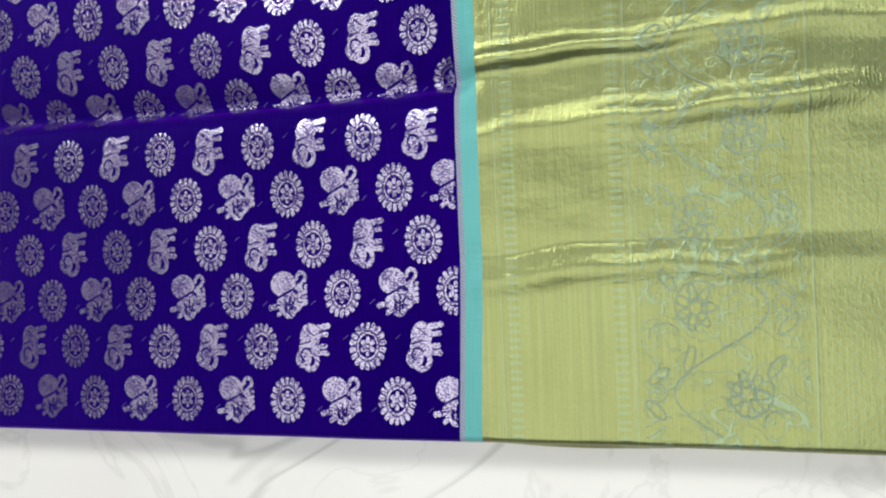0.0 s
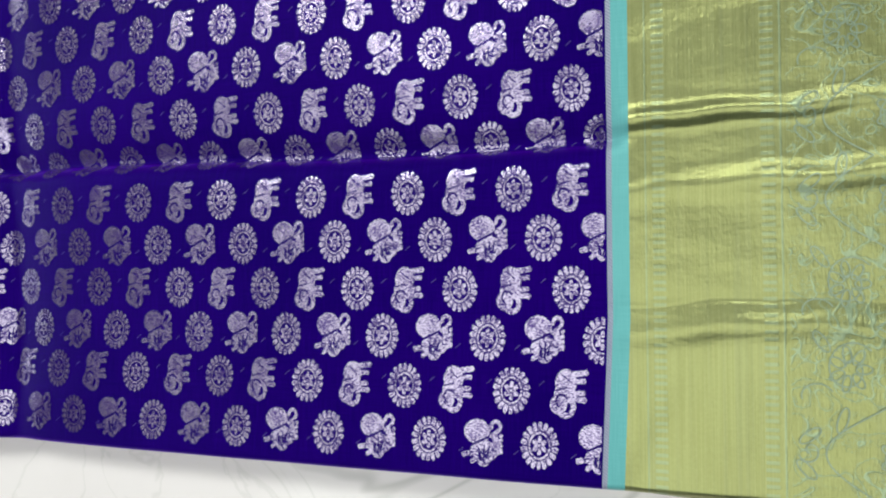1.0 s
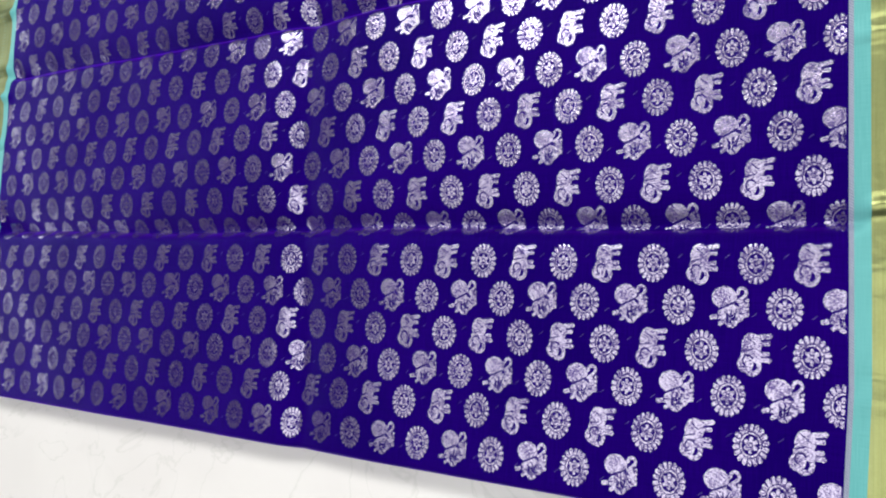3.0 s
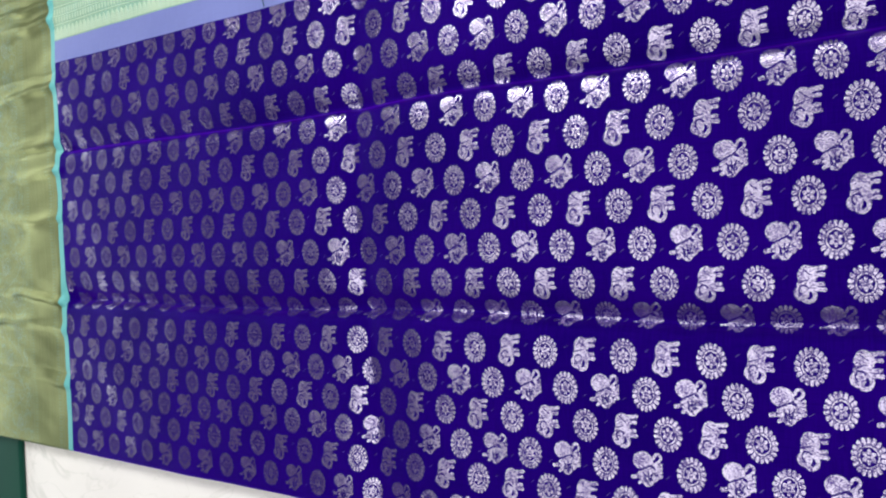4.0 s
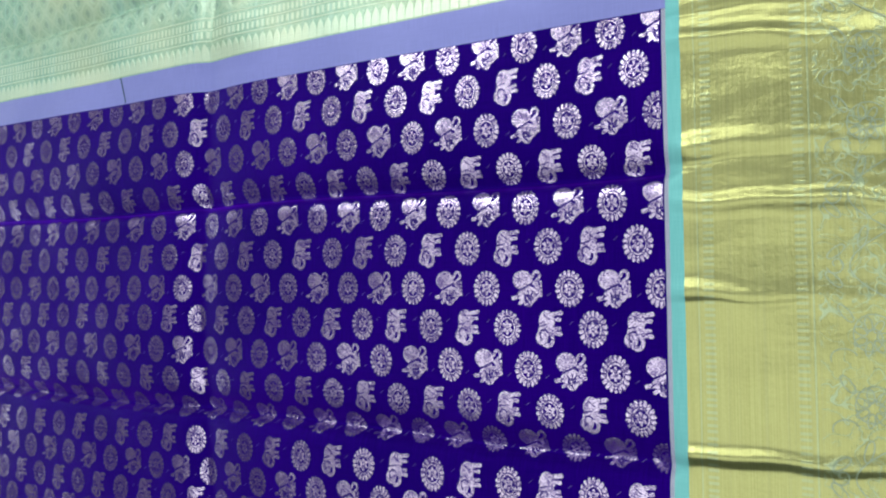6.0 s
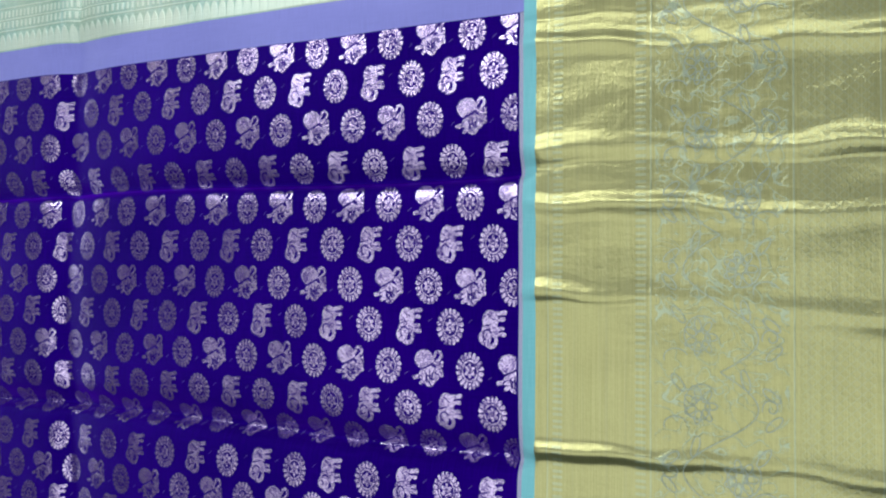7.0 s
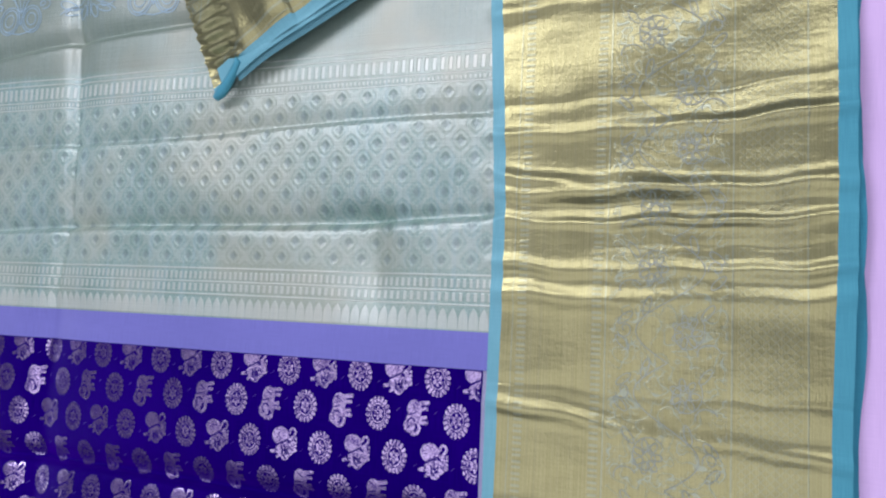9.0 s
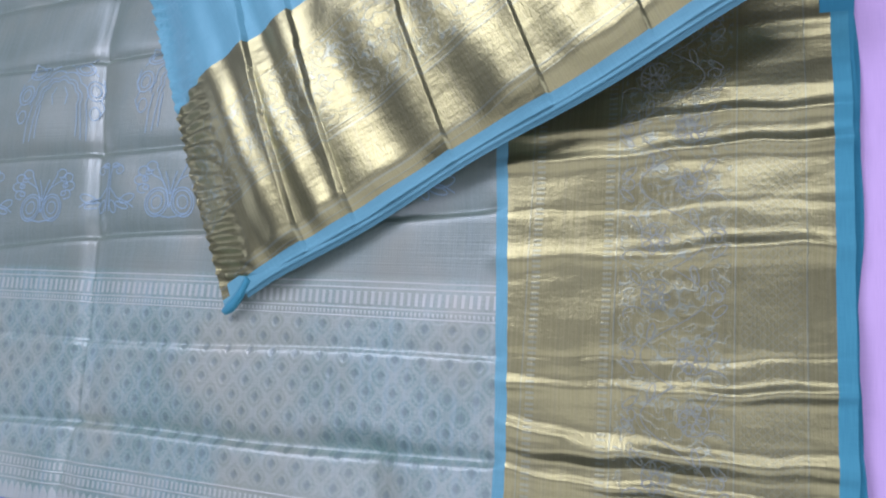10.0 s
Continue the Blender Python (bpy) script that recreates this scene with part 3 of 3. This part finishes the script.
def woven_lines(name, lines, wide, parent, label, material):
    """Ribbons along plan lines, laid on the cloth."""
    verts, faces = [], []
    for line in lines:
        line = np.asarray(line, float)
        run = np.gradient(line, axis=0)
        run /= np.maximum(np.linalg.norm(run, axis=1, keepdims=True), 1e-9)
        side = np.stack([-run[:, 1], run[:, 0]], -1) * wide / 2
        n = len(line)
        for p in (line - side, line + side):
            verts += np.stack([p[:, 0] + skew(p[:, 0], p[:, 1]), p[:, 1], relief(p[:, 0], p[:, 1]) + 0.00035], -1).tolist()
        b = len(verts) - 2 * n
        faces += [[b + i, b + i + 1, b + n + i + 1, b + n + i] for i in range(n - 1)]
    return part(name, mesh_object(name, verts, faces, material), parent, label)


def placed(lines, cx, cy, size, flip=1):
    return [np.stack([cx + flip * size * l[:, 0], cy + size * l[:, 1]], -1) for l in lines]


FIGURE = silk_material("pale_blue_zari", (0.36, 0.55, 0.58), (0.24, 0.39, 0.42), 0.4, 0.6)


def run_line(*points):
    return np.array(points, float)


def wider(lines, by):
    return [l * np.array([by, 1.0]) for l in lines]


def mirrored(lines):
    return lines + [l * np.array([-1.0, 1.0]) for l in lines]


def scalloped(rx, ry, bumps, cy=0.0):
    a = np.radians(np.linspace(0, 180, 64))
    r = 1 + 0.10 * np.abs(np.sin(a * bumps / 2))
    return np.stack([rx * r * np.cos(a), cy + ry * r * np.sin(a)], -1)


def spiral(cx, cy, r, a0, turns, sgn):
    t = np.linspace(0, 1, 26)
    a = math.radians(a0) + sgn * 2 * math.pi * turns * t
    return np.stack([cx + r * (1 - 0.8 * t) * np.cos(a), cy + r * (1 - 0.8 * t) * np.sin(a)], -1)


WINGS = mirrored([arc_line(0.17, -0.22, 0.15 * q, 0.21 * q, 0, 360, 0.15) for q in (1.0, 0.80, 0.45)]
                 + [arc_line(cx, cy, 0.075, 0.068, -120, 200) for cx, cy in ((0.37, -0.02), (0.42, 0.11), (0.38, 0.24), (0.27, 0.31))]
                 + [arc_line(cx, cy, 0.040, 0.035, 0, 360) for cx, cy in ((0.33, 0.00), (0.35, 0.12), (0.31, 0.22))]
                 + [run_line((0.0, -0.30), (0.06, -0.02), (0.20, 0.30)), run_line((0.02, -0.10), (0.12, 0.10), (0.28, 0.20)), run_line((0.0, -0.12), (0.04, 0.10), (0.08, 0.22)),
                    run_line((0.0, -0.44), (0.10, -0.42), (0.24, -0.38))])
SPRIG = mirrored([spiral(0.15, 0.34, 0.13, 200, 1.2, -1), run_line((0.015, 0.30), (0.02, 0.05), (0.03, -0.40)), run_line((0.03, 0.02), (0.16, -0.16), (0.34, -0.24), (0.46, -0.34)),
                  arc_line(0.34, -0.18, 0.13, 0.07, 0, 360, 0.5), arc_line(0.26, -0.30, 0.12, 0.05, 0, 360, -0.4), arc_line(0.10, -0.32, 0.05, 0.12, 0, 360, 0.3), arc_line(0.09, 0.44, 0.06, 0.04, 0, 360)])
ARCHED = [scalloped(0.27, 0.40, 11, -0.05), scalloped(0.23, 0.35, 11, -0.05), scalloped(0.34, 0.48, 9, -0.05)] + mirrored(
    [run_line((0.27, -0.05), (0.30, -0.30), (0.33, -0.60)), run_line((0.34, -0.05), (0.38, -0.30), (0.40, -0.62)), run_line((0.23, -0.05), (0.25, -0.28), (0.26, -0.55)),
     arc_line(0.44, 0.12, 0.09, 0.15, 0, 360, 0.2), arc_line(0.44, 0.12, 0.05, 0.09, 0, 360, 0.2), arc_line(0.30, 0.46, 0.13, 0.09, 0, 360, -0.5), arc_line(0.30, 0.46, 0.08, 0.05, 0, 360, -0.5),
     run_line((0.18, 0.42), (0.30, 0.56), (0.40, 0.62), (0.38, 0.46), (0.46, 0.34)), run_line((0.50, 0.30), (0.54, 0.12), (0.50, -0.02), (0.55, -0.14), (0.50, -0.30)),
     run_line((0.04, 0.44), (0.08, 0.58), (0.16, 0.50)), run_line((0.08, -0.05), (0.10, 0.10), (0.05, 0.22)), arc_line(0.46, -0.22, 0.05, 0.10, 0, 360, 0.1)])
for i in range(6):
    x0 = -0.387 - 0.131 * (i - 2)
    if x0 > -0.66:
        woven_lines("winged_figure", placed(wider(WINGS, 1.30), x0, 0.497 + 0.03 * (x0 + 0.4), 0.054), 0.0009, pallu, "pale blue woven winged figure", FIGURE)
        woven_lines("sprig_figure", placed(wider(SPRIG, 1.35), x0 + 0.070, 0.500 + 0.03 * (x0 + 0.4), 0.044), 0.0009, pallu, "pale blue woven sprig", FIGURE)
        woven_lines("arched_figure", placed(wider(ARCHED, 1.50), x0 + 0.004, 0.577 + 0.03 * (x0 + 0.4), 0.058), 0.0009, pallu, "pale blue woven arched figure", FIGURE)


# creeping vine of the gold borders, one repeat of stem, rosettes, leaves and tendrils at a time
def vine_unit(turned):
    t = np.linspace(0, 1, 40)
    lines = [np.stack([turned * 0.30 * np.sin(2 * math.pi * t), t - 0.5], -1)]
    for sgn, cy in ((1, -0.25), (-1, 0.25)):
        cx = -0.16 * sgn * turned
        lines.append(spiral(cx, cy, 0.17, 40, 1.3, sgn * turned))
        for q in range(7):
            a = 2 * math.pi * q / 7
            lines.append(arc_line(cx + 0.088 * math.cos(a), cy + 0.088 * math.sin(a), 0.050, 0.026, 0, 360, a))
        for dx, dy, lean in ((0.42, -0.10, 0.7), (0.40, 0.10, -0.6), (0.20, 0.20, 1.9), (-0.34, 0.16, 2.3)):
            lines.append(arc_line(sgn * turned * dx, cy + dy, 0.078, 0.030, 0, 360, lean * sgn * turned))
        lines.append(spiral(0.40 * sgn * turned, cy + 0.01, 0.075, 200, 1.1, -sgn * turned))
        lines.append(arc_line(cx - 0.20 * sgn * turned, cy - 0.16, 0.10, 0.07, 20, 200))
    return lines


VINE = silk_material("pale_aqua_zari", (0.33, 0.39, 0.29), (0.21, 0.26, 0.18), 0.34, 0.6)
for i in range(14):
    vy = BOTTOM + 0.036 + 0.066 * i
    unit = [np.stack([0.056 * l[:, 0], 0.066 * l[:, 1]], -1) for l in vine_unit(1 if i % 2 else -1)]
    for cx in (0.098, LEFT - 0.098):
        lines = [l + np.array([cx, vy]) for l in unit]
        lines = [l for l in lines if l[:, 1].min() > BOTTOM + 0.002 and l[:, 1].max() < TOP - 0.01]
        if lines:
            woven_lines("vine_figure", lines, 0.0006, saree, "pale aqua woven creeper", VINE)


# ---- the pleated end laid over the pallu ----
TIP = (-0.201, 0.4105)
TURN_END = 30.3
PLEATS = (0.0, 0.036, 0.080, 0.119, 0.198, 0.268, 0.335, 0.44)
end_frame = pose(*TIP, 0.0, 0, 0, TURN_END)


def pleat_height(u, v):
    u, v = np.asarray(u, float), np.asarray(v, float)
    lean = u - 0.035 * v + 0.003 * np.sin(14 * v)
    z = 0.011 + 0.010 * ramp(u, 0.0, 0.06) + 0.006 * ramp(v, 0.0, 0.12)
    for i in range(1, len(PLEATS) - 1):
        a, b = PLEATS[i], PLEATS[i + 1]
        t = (lean - a) / (b - a)
        z = z + np.where((t >= 0) & (t < 1), (0.0050 * np.clip(t, 0, 1) ** 1.6 + 0.0018 * np.sin(t * 6.0 + 34 * v + 2.1 * i) * np.sin(3.1416 * np.clip(t, 0, 1))) * (0.25 + 0.75 * ramp(v, 0.0, 0.02)), 0)
    # the stack of folds rolling over at its side
    roll = ramp(0.046 - lean, 0.0, 0.046)
    ridge = 0.0026 * (0.7 + 0.3 * np.sin(57 * v)) * np.sin(2 * math.pi * (v / 0.0092 + 0.40 * np.sin(31 * v) + 0.22 * np.sin(83 * v + 1)) + 380 * lean)
    z = z - 0.0105 * roll ** 2.0 + ridge * ramp(roll, 0.03, 0.3)
    z += 0.0008 * wander(u, v, 3.0, 62, 44) + 0.0003 * wander(u, v, 7.0, 150, 90)
    z += 0.034 * ramp(u, 0.12, 0.42)
    # the selvedge dips towards the cloth below
    z = z - 0.006 * (1 - ramp(v, 0.0, 0.02))
    return np.maximum(z, 0.0012)


def end_sheet(name, us, vs, height, material, side=0.0):
    us, vs = np.asarray(us), np.asarray(vs)
    gu, gv = np.meshgrid(us, vs)
    gz = height(gu, gv)
    gu = gu + side * gv
    lift = 0.034 * ramp(gu, 0.12, 0.42)
    gu, gv = gu - 0.28 * lift, gv - 0.45 * lift
    wob = 0.0014 * np.sin(38 * gu) * (1 - ramp(gv, 0, 0.02))
    verts = np.stack([gu, gv + wob, gz], -1).reshape(-1, 3)
    idx = np.arange(gu.size).reshape(gu.shape)
    faces = np.stack([idx[:-1, :-1], idx[:-1, 1:], idx[1:, 1:], idx[1:, :-1]], -1).reshape(-1, 4)
    return mesh_object(name, verts.tolist(), faces.tolist(), material)


pleated = tagged(new("pleated_cloth"), "pleated gold-bordered teal saree end laid over the pallu", "cloth")
pleated.matrix_world = end_frame
US = spaced(0.0, 0.43, 0.0013)
part("gold_panel", end_sheet("gold_panel", US, spaced(0.0072, 0.158, 0.002), pleat_height, GOLD_PLEAT, 0.12), pleated, "pleated gold zari border")
part("silk_panel", end_sheet("silk_panel", US, spaced(0.158, 0.42, 0.003), pleat_height, TEAL_SILK, 0.12), pleated, "pleated sky-teal silk")
part("selvedge", end_sheet("selvedge", US, spaced(0.0, 0.0072, 0.0012), pleat_height, TEAL_SILK, 0.12), pleated, "teal silk outer edge")
for layer, (back, drop) in enumerate(((0.0026, 0.0035), (0.0046, 0.0065))):
    def lower(u, v, drop=drop, layer=layer):
        return 0.0125 + 0.005 * ramp(u, 0.0, 0.06) + 0.034 * ramp(u, 0.12, 0.42) - drop - 0.004 * ramp(-v, 0.0, 0.01) + 0.0008 * np.sin(26 * u + 2 * layer)
    part("under_layer", end_sheet("under_layer", spaced(0.012 * (layer + 1), 0.43, 0.002), spaced(-back, 0.012, 0.0015), lower, TEAL_SILK, 0.12), pleated, "teal edge of the fold below")


# the corner of the pleats curls over into a small roll
roll_verts, roll_faces = [], []
for i in range(15):
    t = i / 14
    c = Vector((0.0015 + 0.030 * t, -0.0035 + 0.010 * t * t, 0.0062 + 0.006 * t))
    r = 0.0042 * (1 - 0.35 * t) * (0.55 + 0.45 * min(1.0, 5 * t))
    for k in range(12):
        a = 2 * math.pi * k / 12
        roll_verts.append((c.x - 0.3 * r * math.cos(a), c.y + r * math.cos(a), c.z + r * math.sin(a) * 0.85))
    if i:
        roll_faces += [[12 * (i - 1) + k, 12 * (i - 1) + (k + 1) % 12, 12 * i + (k + 1) % 12, 12 * i + k] for k in range(12)]
roll_faces += [list(range(11, -1, -1)), list(range(12 * 14, 12 * 15))]
part("rolled_corner", mesh_object("rolled_corner", roll_verts, roll_faces, TEAL_EDGE), pleated, "teal corner curled into a roll")


# ---- the folded layer showing below the gold end ----
def lower_fold(x, y):
    past = np.clip((BOTTOM - 0.003 - y) / 0.004, 0, 1)
    return -0.0085 - 0.0105 * past ** 2 + 0.0012 * np.sin(40 * x)


fold_strip = sheet("lower_fold", spaced(0.002, FAR_EDGE - 0.002, 0.003), spaced(BOTTOM - 0.007, BOTTOM + 0.012, 0.001), lower_fold, GOLD_RIGHT)
for vert in fold_strip.data.vertices:
    vert.co.y -= 0.0016 * math.sin(34 * vert.co.x) + 0.010 * max(0.0, vert.co.x - 0.06) - 0.0016
part("lower_fold", fold_strip, saree, "gold edge of the folded layer below")


# ---- neighbours of the saree on the table ----
def lilac_height(x, y):
    return -0.0095 + 0.0012 * wander(x, y, 4.0, 40, 22) + 0.004 * np.exp(-((y - 0.135 - 0.3 * (x - 0.19)) / 0.012) ** 2) + 0.003 * np.exp(-((y - 0.43) / 0.02) ** 2) - 0.003 * ramp(0.21 - x, 0, 0.03)


lilac = tagged(new("lilac_cloth"), "soft lilac cotton cloth beside the gold border", "cloth")
part("top_layer", sheet("top_layer", spaced(0.178, 0.62, 0.005), spaced(-0.08, 1.1, 0.005), lilac_height, LILAC), lilac)
green = tagged(new("green_cloth"), "folded dark green cloth under the far border", "cloth")
part("fold", slab("fold", -1.12, -0.829, -0.55, -0.12, TABLE, TABLE + 0.0065, GREEN_CLOTH, 0.003), green)
